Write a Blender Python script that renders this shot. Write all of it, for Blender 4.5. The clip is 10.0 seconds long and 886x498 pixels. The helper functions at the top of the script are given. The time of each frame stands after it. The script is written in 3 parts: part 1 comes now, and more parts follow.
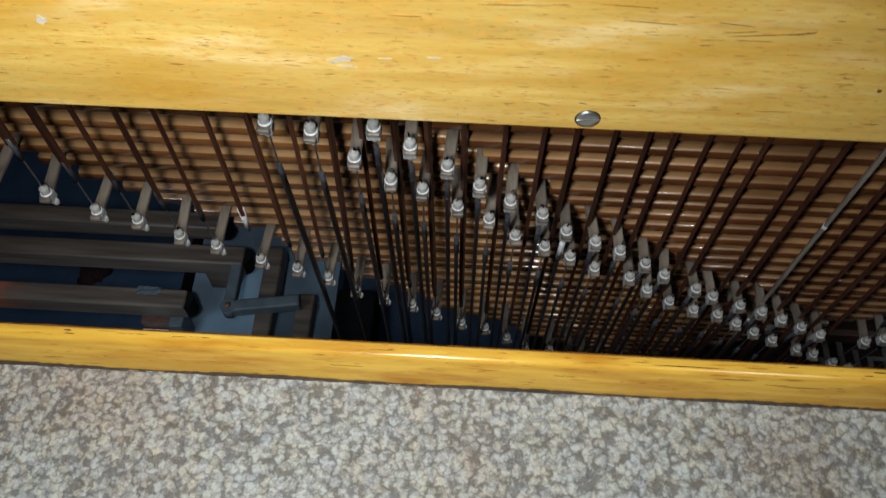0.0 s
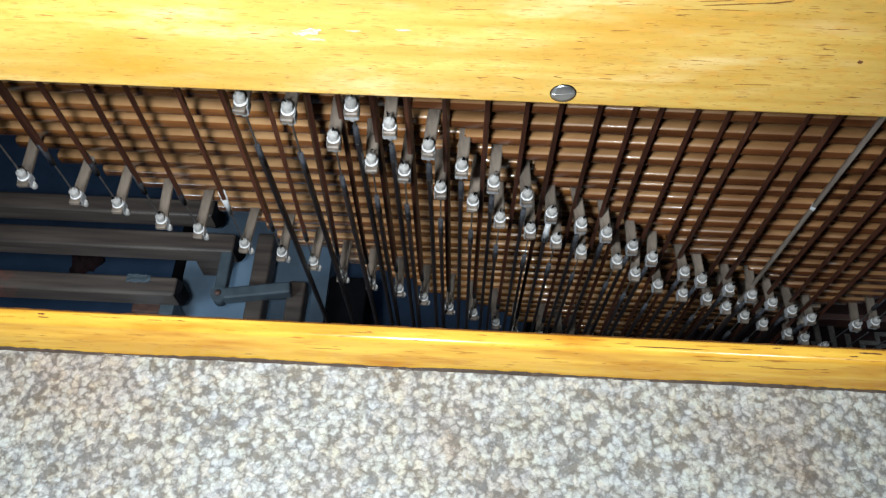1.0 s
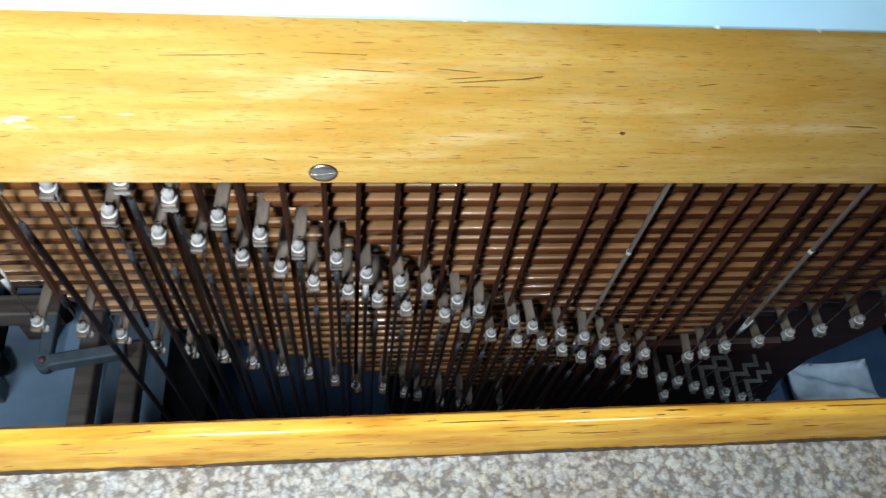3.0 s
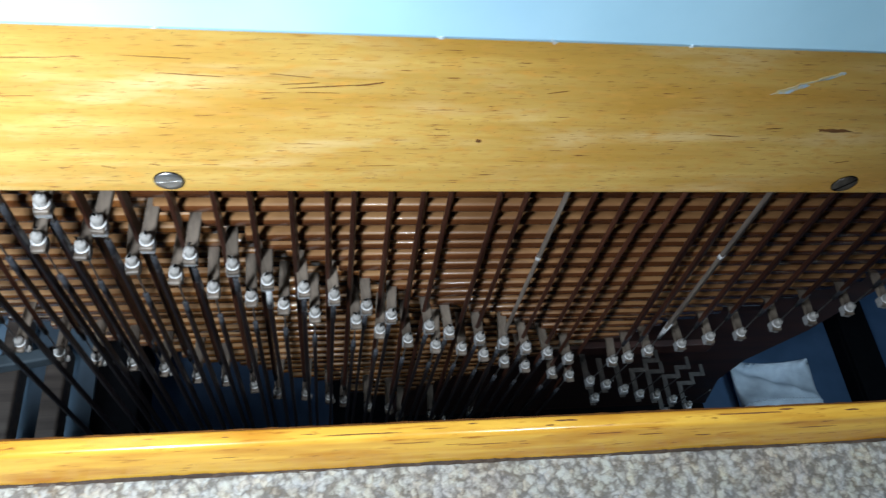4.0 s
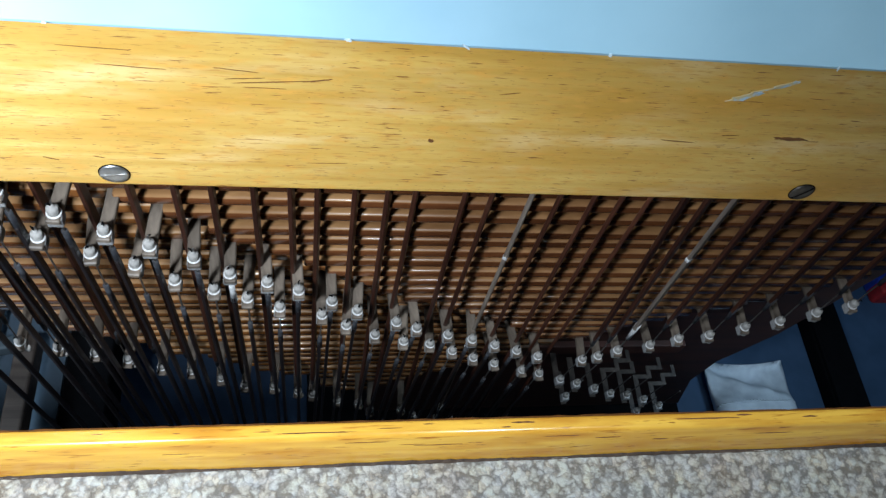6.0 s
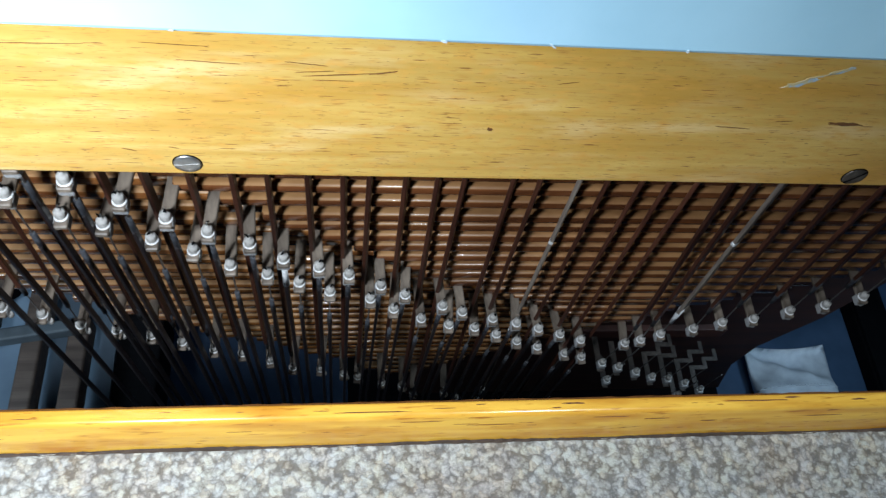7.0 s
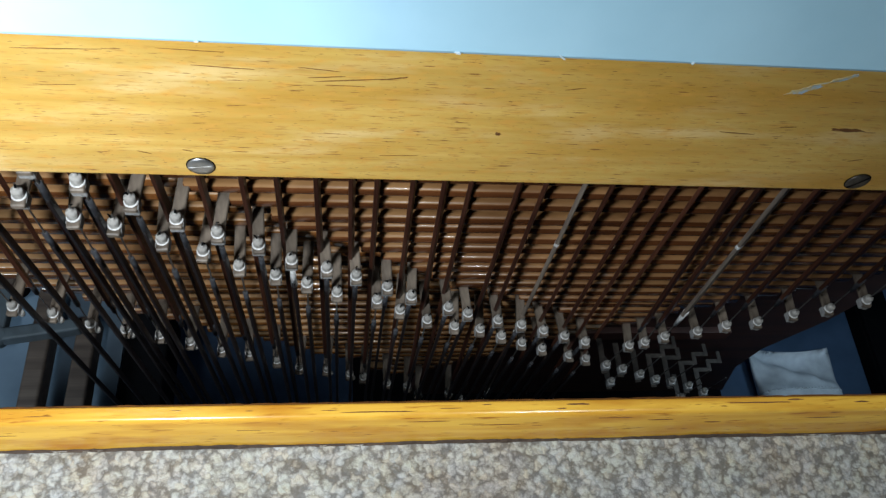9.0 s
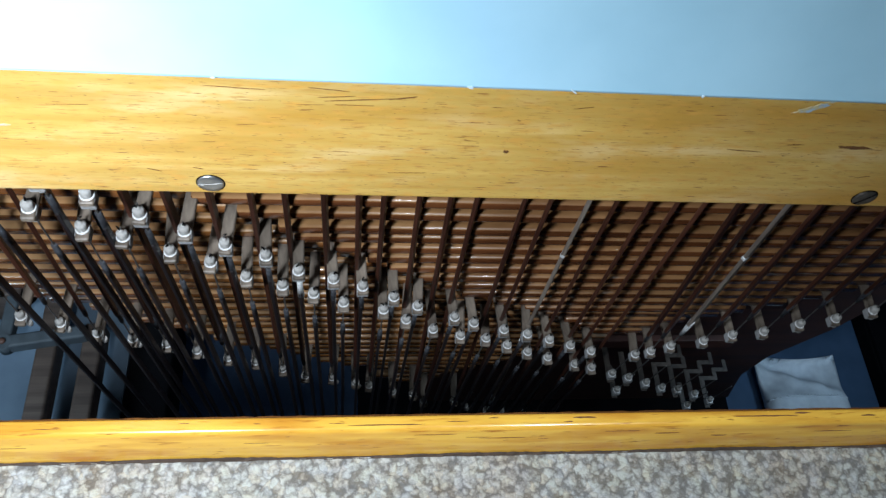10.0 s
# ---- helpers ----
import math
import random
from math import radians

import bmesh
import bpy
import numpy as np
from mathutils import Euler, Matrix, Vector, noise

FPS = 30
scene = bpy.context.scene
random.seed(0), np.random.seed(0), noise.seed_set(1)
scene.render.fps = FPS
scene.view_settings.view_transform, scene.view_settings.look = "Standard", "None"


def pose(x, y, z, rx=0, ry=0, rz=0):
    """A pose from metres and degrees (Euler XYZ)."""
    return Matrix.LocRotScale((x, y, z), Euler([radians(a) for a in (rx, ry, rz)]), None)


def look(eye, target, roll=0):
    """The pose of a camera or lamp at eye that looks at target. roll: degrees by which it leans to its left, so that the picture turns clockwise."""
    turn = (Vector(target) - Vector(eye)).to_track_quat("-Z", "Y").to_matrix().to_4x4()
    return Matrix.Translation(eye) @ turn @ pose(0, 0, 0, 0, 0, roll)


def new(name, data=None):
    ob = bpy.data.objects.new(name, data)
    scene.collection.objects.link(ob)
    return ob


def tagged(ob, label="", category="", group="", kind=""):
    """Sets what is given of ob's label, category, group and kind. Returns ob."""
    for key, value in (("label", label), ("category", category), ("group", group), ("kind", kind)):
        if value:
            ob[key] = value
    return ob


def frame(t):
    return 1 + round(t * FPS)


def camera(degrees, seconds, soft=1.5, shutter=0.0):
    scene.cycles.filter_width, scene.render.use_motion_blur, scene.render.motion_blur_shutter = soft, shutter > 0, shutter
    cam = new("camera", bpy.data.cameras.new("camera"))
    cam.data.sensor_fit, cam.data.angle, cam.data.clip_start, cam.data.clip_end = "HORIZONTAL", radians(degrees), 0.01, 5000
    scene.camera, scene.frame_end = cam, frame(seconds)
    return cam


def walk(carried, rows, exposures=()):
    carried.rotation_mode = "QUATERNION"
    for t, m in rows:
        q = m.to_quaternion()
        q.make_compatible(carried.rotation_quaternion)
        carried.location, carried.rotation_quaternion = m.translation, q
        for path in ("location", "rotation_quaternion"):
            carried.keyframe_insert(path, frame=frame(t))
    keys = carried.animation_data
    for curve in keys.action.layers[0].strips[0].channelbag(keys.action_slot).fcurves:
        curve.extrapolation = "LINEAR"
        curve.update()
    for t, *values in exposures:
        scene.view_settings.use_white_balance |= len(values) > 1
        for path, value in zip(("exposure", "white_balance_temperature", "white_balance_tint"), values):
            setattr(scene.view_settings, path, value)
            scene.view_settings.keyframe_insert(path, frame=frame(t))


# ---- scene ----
cam = camera(57.47, 10.0, 1.35, 0.5)
PATH = [
    (0, (0.0001, 0.0000, 0.8620), (-0.0220, 0.5032, -0.0019), 0.69),
    (0.5, (0.0106, -0.0081, 0.8497), (-0.0120, 0.4821, -0.0217), -0.22),
    (1, (0.0220, -0.0003, 0.8452), (0.0013, 0.4921, -0.0250), 0.51),
    (1.5, (0.0257, 0.0071, 0.8479), (0.0083, 0.4992, -0.0225), 0.11),
    (2, (0.0514, 0.0189, 0.8450), (0.0566, 0.5192, -0.0208), 2.07),
    (2.5, (0.0855, 0.0348, 0.8492), (0.1384, 0.5431, -0.0103), 6.04),
    (3, (0.1142, 0.0723, 0.8281), (0.2388, 0.5877, -0.0197), 11.07),
    (3.2, (0.1308, 0.0618, 0.8229), (0.2529, 0.5811, -0.0229), 12.29),
    (4.3, (0.2164, 0.0928, 0.8253), (0.3977, 0.5994, -0.0176), 16.02),
    (4.5, (0.2206, 0.0951, 0.8220), (0.4069, 0.6002, -0.0208), 16.82),
    (5, (0.2152, 0.0899, 0.8232), (0.3911, 0.5949, -0.0218), 16.67),
    (6.3, (0.2278, 0.0899, 0.8267), (0.4112, 0.5897, -0.0197), 17.92),
    (6.5, (0.2183, 0.0894, 0.8302), (0.3880, 0.5818, -0.0234), 16.61),
    (7, (0.2041, 0.0817, 0.8393), (0.3457, 0.5710, -0.0212), 14.27),
    (7.5, (0.1966, 0.0796, 0.8443), (0.3273, 0.5684, -0.0182), 13.31),
    (8, (0.2010, 0.0813, 0.8441), (0.3423, 0.5697, -0.0170), 14.24),
    (8.5, (0.1995, 0.0818, 0.8455), (0.3389, 0.5729, -0.0144), 14.13),
    (9, (0.1998, 0.0776, 0.8483), (0.3360, 0.5684, -0.0123), 14.02),
    (9.5, (0.1991, 0.0812, 0.8492), (0.3353, 0.5730, -0.0108), 13.62),
    (10, (0.1965, 0.0849, 0.8553), (0.3273, 0.5802, -0.0035), 13.48),
]
EXPO = [(0.0, -0.85, 6400, 4), (0.25, -0.45, 6300, 4), (0.6, -0.05, 6100, 4), (2.0, -0.05, 6100, 4), (3.0, -0.12, 6000, 4), (4.5, -0.05, 5800, 4), (8.6, -0.15, 5900, 4), (9.0, -0.45, 6200, 4), (9.4, -0.25, 5900, 4), (10.0, -0.2, 5800, 4)]
walk(cam, [(t, look(eye, target, roll)) for t, eye, target, roll in PATH], EXPO)

# ---- light ----
world = bpy.data.worlds.new("world")
world.use_nodes = True
scene.world = world
world.node_tree.nodes["Background"].inputs[0].default_value = (0.55, 0.72, 1.0, 1)
world.node_tree.nodes["Background"].inputs[1].default_value = 0.008


def lamp(name, kind, at, energy, colour, size, target=None):
    data = bpy.data.lights.new(name, kind)
    data.energy, data.color = energy, colour
    if kind == "AREA":
        data.size = size
    else:
        data.shadow_soft_size = size
    ob = new(name, data)
    ob.matrix_world = look(at, target) if target else Matrix.Translation(at)
    return ob


# a hand torch held beside the lens; three added fills of no known source
torch = lamp("torch_light", "SPOT", (-0.19, -0.02, 0.89), 82.0, (0.96, 0.975, 1.02), 0.07, (-0.15, 0.45, 0.30))
torch.data.spot_size, torch.data.spot_blend = radians(127), 1.0
# added above the case to brighten the right of the blue panel
lamp("panel_fill", "AREA", (1.0, -0.06, 1.6), 17.5, (0.93, 0.97, 1.0), 0.3, (0.75, 0.272, 0.85))
# added, unseen: lifts the beams and blue floor in the left of the pit
lamp("pit_fill", "AREA", (-0.92, 0.42, -0.42), 6.5, (0.76, 0.88, 1.0), 0.25, (-0.5, 1.15, -1.7))
# added, unseen: lifts the cushion and the floor round it
lamp("cushion_fill", "AREA", (1.85, 0.70, -0.3), 7.0, (0.62, 0.82, 1.0), 0.25, (1.95, 1.1, -2.0))


# ---- materials ----
def material(name, colour, rough=0.5, metal=0.0, second=None, scale=20.0, stretch=(1, 1, 1), bump=0.1, spots=(), vary=0.0, coat=0.0, detail=6.0, mix=(0.35, 0.65), aniso=0.0, spec=0.5):
    """Two noises of one colour family, fine relief, and dark spots where asked."""
    m = bpy.data.materials.new(name)
    m.use_nodes = True
    n, l = m.node_tree.nodes, m.node_tree.links
    b = n["Principled BSDF"]
    b.inputs["Roughness"].default_value, b.inputs["Metallic"].default_value = rough, metal
    b.inputs["Coat Weight"].default_value, b.inputs["Coat Roughness"].default_value = coat, 0.08
    b.inputs["Specular IOR Level"].default_value = spec
    if aniso:
        b.inputs["Anisotropic"].default_value = aniso
        tg = n.new("ShaderNodeTangent")
        tg.direction_type, tg.axis = "RADIAL", "X"
        l.new(tg.outputs[0], b.inputs["Tangent"])
    tc = n.new("ShaderNodeTexCoord")
    mp = n.new("ShaderNodeMapping")
    mp.inputs["Scale"].default_value = [scale * s for s in stretch]
    l.new(tc.outputs["Object"], mp.inputs["Vector"])
    no = n.new("ShaderNodeTexNoise")
    no.inputs["Scale"].default_value, no.inputs["Detail"].default_value = 1.0, detail
    l.new(mp.outputs[0], no.inputs["Vector"])
    ramp = n.new("ShaderNodeValToRGB")
    ramp.color_ramp.elements[0].position, ramp.color_ramp.elements[1].position = mix
    ramp.color_ramp.elements[0].color = (*(second or [c * 0.7 for c in colour]), 1)
    ramp.color_ramp.elements[1].color = (*colour, 1)
    l.new(no.outputs["Fac"], ramp.inputs[0])
    out = ramp.outputs[0]
    big = n.new("ShaderNodeTexNoise")
    big.inputs["Scale"].default_value, big.inputs["Detail"].default_value = 0.13, 3.0
    l.new(mp.outputs[0], big.inputs["Vector"])
    hue = n.new("ShaderNodeHueSaturation")
    mr = n.new("ShaderNodeMapRange")
    mr.inputs[1].default_value, mr.inputs[2].default_value, mr.inputs[3].default_value, mr.inputs[4].default_value = 0.3, 0.7, 0.78, 1.18
    l.new(big.outputs["Fac"], mr.inputs[0])
    l.new(out, hue.inputs["Color"])
    if vary:
        info = n.new("ShaderNodeObjectInfo")
        mv = n.new("ShaderNodeMapRange")
        mv.inputs[3].default_value, mv.inputs[4].default_value = 1 - vary, 1 + vary
        l.new(info.outputs["Random"], mv.inputs[0])
        mul = n.new("ShaderNodeMath")
        mul.operation = "MULTIPLY"
        l.new(mr.outputs[0], mul.inputs[0])
        l.new(mv.outputs[0], mul.inputs[1])
        l.new(mul.outputs[0], hue.inputs["Value"])
    else:
        l.new(mr.outputs[0], hue.inputs["Value"])
    out = hue.outputs[0]
    for tint, sscale, sstretch, lo, hi in spots:
        ms = n.new("ShaderNodeMapping")
        ms.inputs["Scale"].default_value = [sscale * s for s in sstretch]
        l.new(tc.outputs["Object"], ms.inputs["Vector"])
        sn = n.new("ShaderNodeTexNoise")
        sn.inputs["Scale"].default_value, sn.inputs["Detail"].default_value = 1.0, 4.0
        l.new(ms.outputs[0], sn.inputs["Vector"])
        sr = n.new("ShaderNodeMapRange")
        sr.inputs[1].default_value, sr.inputs[2].default_value = lo, hi
        l.new(sn.outputs["Fac"], sr.inputs[0])
        mx = n.new("ShaderNodeMix")
        mx.data_type = "RGBA"
        l.new(sr.outputs[0], mx.inputs[0])
        l.new(out, mx.inputs[6])
        mx.inputs[7].default_value = (*tint, 1)
        out = mx.outputs[2]
    l.new(out, b.inputs["Base Color"])
    if bump:
        bp = n.new("ShaderNodeBump")
        bp.inputs["Strength"].default_value, bp.inputs["Distance"].default_value = bump, 0.002
        l.new(no.outputs["Fac"], bp.inputs["Height"])
        l.new(bp.outputs[0], b.inputs["Normal"])
    return m


def reddened_beam_material():
    """The beam's stain, turning red along its far stretch."""
    m = material("reddened_beam", (0.115, 0.088, 0.070), 0.5, second=(0.055, 0.040, 0.033), scale=60, stretch=(0.06, 1, 1), bump=0.2)
    n, l = m.node_tree.nodes, m.node_tree.links
    b = n["Principled BSDF"]
    was = b.inputs["Base Color"].links[0].from_socket
    tc = n.new("ShaderNodeTexCoord")
    sep = n.new("ShaderNodeSeparateXYZ")
    l.new(tc.outputs["Object"], sep.inputs[0])
    no = n.new("ShaderNodeTexNoise")
    no.inputs["Scale"].default_value = 16.0
    l.new(tc.outputs["Object"], no.inputs["Vector"])
    add = n.new("ShaderNodeMath")
    add.operation = "MULTIPLY_ADD"
    add.inputs[1].default_value = -0.25
    l.new(no.outputs["Fac"], add.inputs[0])
    l.new(sep.outputs["X"], add.inputs[2])
    mr = n.new("ShaderNodeMapRange")
    mr.inputs[1].default_value, mr.inputs[2].default_value, mr.inputs[3].default_value, mr.inputs[4].default_value = 0.52, 0.43, 0.0, 0.85
    l.new(add.outputs[0], mr.inputs[0])
    mx = n.new("ShaderNodeMix")
    mx.data_type = "RGBA"
    l.new(mr.outputs[0], mx.inputs[0])
    l.new(was, mx.inputs[6])
    mx.inputs[7].default_value = (0.24, 0.075, 0.045, 1)
    l.new(mx.outputs[2], b.inputs["Base Color"])
    return m


PINE = material("varnished_pine", (0.625, 0.42, 0.105), 0.34, second=(0.51, 0.305, 0.052), scale=95, stretch=(0.05, 1, 1), bump=0.2, coat=0.22, aniso=0.75, detail=10.0,
                spots=(((0.72, 0.54, 0.26), 36, (0.20, 1, 1), 0.52, 0.80), ((0.47, 0.250, 0.027), 22, (0.22, 1, 1), 0.46, 0.70), ((0.56, 0.30, 0.05), 160, (0.35, 1, 1), 0.50, 0.72),
                       ((0.40, 0.20, 0.036), 620, (0.10, 1, 1), 0.575, 0.70), ((0.20, 0.078, 0.014), 520, (0.085, 1, 1), 0.64, 0.69), ((0.13, 0.05, 0.012), 900, (0.16, 1, 1), 0.655, 0.70)))
SILL = material("sill_pine", (0.66, 0.395, 0.055), 0.24, second=(0.55, 0.29, 0.034), scale=110, stretch=(0.05, 1, 1), bump=0.10, spec=0.5, coat=0.25, detail=9.0,
                spots=(((0.46, 0.19, 0.016), 60, (0.15, 1, 1), 0.48, 0.75), ((0.34, 0.13, 0.014), 260, (0.10, 1, 1), 0.61, 0.74), ((0.16, 0.055, 0.012), 420, (0.10, 1, 1), 0.665, 0.73)))
STREAK = material("dark_grain_streak", (0.055, 0.020, 0.006), 0.5, second=(0.15, 0.058, 0.012), scale=300, stretch=(0.2, 1, 1), mix=(0.5, 0.75))
SMEAR = material("blue_paint_smear", (0.34, 0.46, 0.56), 0.5, second=(0.50, 0.42, 0.22), scale=160, mix=(0.47, 0.58))
GREYSMEAR = material("grey_paint_smear", (0.40, 0.39, 0.37), 0.5, second=(0.62, 0.42, 0.10), scale=220, stretch=(0.5, 1, 1), mix=(0.40, 0.56))
BLUE = material("pale_blue_paint", (0.415, 0.64, 0.775), 0.65, second=(0.375, 0.595, 0.73), scale=25, bump=0.05, spec=0.2)
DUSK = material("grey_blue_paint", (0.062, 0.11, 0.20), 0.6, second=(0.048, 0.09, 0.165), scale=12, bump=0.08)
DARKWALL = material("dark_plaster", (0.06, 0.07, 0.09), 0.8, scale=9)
PLASTER = material("room_plaster", (0.45, 0.44, 0.42), 0.8, scale=9)
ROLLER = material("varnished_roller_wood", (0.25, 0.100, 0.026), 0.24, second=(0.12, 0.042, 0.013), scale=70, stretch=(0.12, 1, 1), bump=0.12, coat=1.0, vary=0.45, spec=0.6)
# front board's copy: redder, and darkened for the weaker light on its right
DIMROLLER = material("reddish_shaded_roller_wood", (0.155, 0.055, 0.018), 0.26, second=(0.075, 0.026, 0.010), scale=70, stretch=(0.12, 1, 1), bump=0.25, coat=0.5, vary=0.45, spec=0.5)
DIMDUSTY = material("dusty_shaded_roller_wood", (0.325, 0.175, 0.070), 0.38, second=(0.19, 0.092, 0.035), scale=45, stretch=(0.25, 1, 1), bump=0.25, coat=0.2, vary=0.2, spec=0.4)
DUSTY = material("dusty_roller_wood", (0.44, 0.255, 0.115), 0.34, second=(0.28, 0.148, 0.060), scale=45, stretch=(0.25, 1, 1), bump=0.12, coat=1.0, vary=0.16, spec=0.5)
BACK = material("roller_backboard", (0.11, 0.038, 0.018), 0.6, second=(0.06, 0.024, 0.011), scale=60, stretch=(0.06, 1, 1))
# red wood with the shade behind the roller ends put into its colour
ENDBOARD = material("dark_red_shaded_board", (0.052, 0.016, 0.009), 0.6, second=(0.022, 0.007, 0.005), scale=30, stretch=(0.1, 1, 1))
ROD = material("stained_tracker_wood", (0.075, 0.028, 0.015), 0.42, second=(0.04, 0.014, 0.008), scale=120, stretch=(1, 1, 0.05), bump=0.15, vary=0.35)
RODDARK = material("blackened_tracker_wood", (0.028, 0.022, 0.022), 0.4, second=(0.014, 0.011, 0.012), scale=120, stretch=(1, 1, 0.05), bump=0.15, vary=0.35)
RODGREY = material("weathered_tracker_wood", (0.25, 0.21, 0.17), 0.6, second=(0.15, 0.118, 0.095), scale=120, stretch=(1, 1, 0.05))
ARM = material("arm_wood", (0.25, 0.205, 0.16), 0.5, second=(0.095, 0.075, 0.058), scale=110, stretch=(1, 0.35, 1), vary=0.3, mix=(0.32, 0.72))
CRANK = material("dull_crank_metal", (0.075, 0.063, 0.053), 0.5, 0.2, second=(0.035, 0.029, 0.025), scale=120, vary=0.25)
NUT = material("leather_nut", (0.46, 0.45, 0.43), 0.7, second=(0.36, 0.345, 0.315), scale=250, bump=0.3, vary=0.12)
RING = material("white_felt", (0.82, 0.82, 0.81), 0.7, scale=300, bump=0.2)
BLOCK = material("grey_felt", (0.36, 0.36, 0.36), 0.8, scale=250, bump=0.3, vary=0.15)
WIRE = material("steel_wire", (0.45, 0.44, 0.42), 0.4, 0.9, scale=200)
SLEEVE = material("cord_sleeve", (0.055, 0.06, 0.068), 0.5, second=(0.03, 0.03, 0.035), scale=150, vary=0.3)
WHITE = material("white_sleeve", (0.85, 0.86, 0.86), 0.5, scale=200)
BEAM = material("dark_stained_beam", (0.115, 0.088, 0.070), 0.5, second=(0.055, 0.040, 0.033), scale=60, stretch=(0.06, 1, 1), bump=0.2)
REDDENED_BEAM = reddened_beam_material()
PLATFORM = material("pale_grey_blue_boards", (0.15, 0.215, 0.285), 0.6, second=(0.125, 0.18, 0.245), scale=14, bump=0.08)
GREYPAINT = material("grey_blue_metal_paint", (0.075, 0.095, 0.11), 0.55, scale=30)
DARKRED = material("dark_red_cloth", (0.034, 0.010, 0.011), 0.9, second=(0.016, 0.006, 0.008), scale=60, bump=0.4)
REDWOOD = material("reddish_wood", (0.12, 0.058, 0.038), 0.6, second=(0.07, 0.034, 0.025), scale=40)
GAPDIRT = material("dark_brown_dirt", (0.07, 0.045, 0.03), 0.8, scale=200, bump=0.3)
RED = material("red_foil", (0.55, 0.03, 0.03), 0.35, scale=60)
FOILBLUE = material("blue_foil", (0.03, 0.06, 0.45), 0.35, scale=60)
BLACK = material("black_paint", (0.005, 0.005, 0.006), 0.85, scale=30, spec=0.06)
STEEL = material("zinc_screw", (0.52, 0.53, 0.54), 0.36, 0.95, second=(0.42, 0.42, 0.42), scale=150, stretch=(1, 0.2, 1))
DULL = material("dull_screw", (0.13, 0.115, 0.10), 0.5, 0.7, second=(0.05, 0.042, 0.035), scale=150)
CHIP = material("chipped_pale_paint", (0.58, 0.68, 0.74), 0.6, scale=200)
CLOTH = material("grey_white_cloth", (0.74, 0.79, 0.84), 0.85, second=(0.66, 0.71, 0.77), scale=40, bump=0.3)


def floor_material():
    """Speckled floor covering: pale grey chips with soft brown joints, stained in patches."""
    m = bpy.data.materials.new("speckled_floor_covering")
    m.use_nodes = True
    n, l = m.node_tree.nodes, m.node_tree.links
    b = n["Principled BSDF"]
    b.inputs["Roughness"].default_value = 0.6

    def noise_of(scale, detail):
        x = n.new("ShaderNodeTexNoise")
        x.inputs["Scale"].default_value, x.inputs["Detail"].default_value = scale, detail
        l.new(tc.outputs["Object"], x.inputs["Vector"])
        return x

    def ranged(out, a, b_, c, d):
        x = n.new("ShaderNodeMapRange")
        for k, v in enumerate((a, b_, c, d)):
            x.inputs[k + 1].default_value = v
        l.new(out, x.inputs[0])
        return x.outputs[0]

    def times(a, b_):
        x = n.new("ShaderNodeMath")
        x.operation = "MULTIPLY"
        l.new(a, x.inputs[0])
        l.new(b_, x.inputs[1])
        return x.outputs[0]

    tc = n.new("ShaderNodeTexCoord")
    warp = noise_of(130, 4)
    add = n.new("ShaderNodeMix")
    add.data_type, add.blend_type = "RGBA", "LINEAR_LIGHT"
    add.inputs[0].default_value = 0.009
    l.new(tc.outputs["Object"], add.inputs[6])
    l.new(warp.outputs["Color"], add.inputs[7])
    vo = n.new("ShaderNodeTexVoronoi")
    vo.inputs["Scale"].default_value = 116
    l.new(add.outputs[2], vo.inputs["Vector"])
    sep = n.new("ShaderNodeSeparateColor")
    l.new(vo.outputs["Color"], sep.inputs[0])
    blot = noise_of(85, 3)
    grain = noise_of(330, 6)
    cell = times(ranged(vo.outputs["Distance"], 0.22, 0.72, 1.05, 0.22), ranged(sep.outputs[0], 0.0, 1.0, 0.66, 1.08))
    chip = times(times(cell, ranged(blot.outputs["Fac"], 0.32, 0.62, 0.92, 1.10)), ranged(grain.outputs["Fac"], 0.3, 0.7, 0.75, 1.25))
    ramp = n.new("ShaderNodeValToRGB")
    e = ramp.color_ramp.elements
    e[0].position, e[0].color = 0.05, (0.065, 0.054, 0.042, 1)
    e[1].position, e[1].color = 0.98, (0.39, 0.39, 0.35, 1)
    for at, c in ((0.25, (0.155, 0.145, 0.128, 1)), (0.5, (0.255, 0.248, 0.224, 1))):
        e.new(at).color = c
    l.new(chip, ramp.inputs[0])
    hue = n.new("ShaderNodeHueSaturation")
    tintn = noise_of(60, 2)
    l.new(ranged(tintn.outputs["Fac"], 0.3, 0.7, 0.3, 1.6), hue.inputs["Saturation"])
    l.new(ranged(noise_of(45, 5).outputs["Fac"], 0.3, 0.7, 0.92, 1.06), hue.inputs["Value"])
    l.new(ramp.outputs[0], hue.inputs["Color"])
    chiptint = n.new("ShaderNodeValToRGB")
    for k, c in enumerate(((0.98, 1.0, 1.03, 1), (1.0, 1.0, 1.0, 1), (1.05, 0.98, 0.90, 1))):
        q = chiptint.color_ramp.elements[k] if k < 2 else chiptint.color_ramp.elements.new(1.0)
        q.position, q.color = k / 2, c
    l.new(sep.outputs[1], chiptint.inputs[0])
    tinted = n.new("ShaderNodeMix")
    tinted.data_type, tinted.blend_type = "RGBA", "MULTIPLY"
    tinted.inputs[0].default_value = 1.0
    l.new(hue.outputs[0], tinted.inputs[6])
    l.new(chiptint.outputs[0], tinted.inputs[7])
    stain = n.new("ShaderNodeMix")
    stain.data_type, stain.blend_type = "RGBA", "MULTIPLY"
    l.new(ranged(noise_of(6, 3).outputs["Fac"], 0.48, 0.66, 0.0, 1.0), stain.inputs[0])
    l.new(tinted.outputs[2], stain.inputs[6])
    stain.inputs[7].default_value = (0.94, 0.84, 0.78, 1)
    l.new(stain.outputs[2], b.inputs["Base Color"])
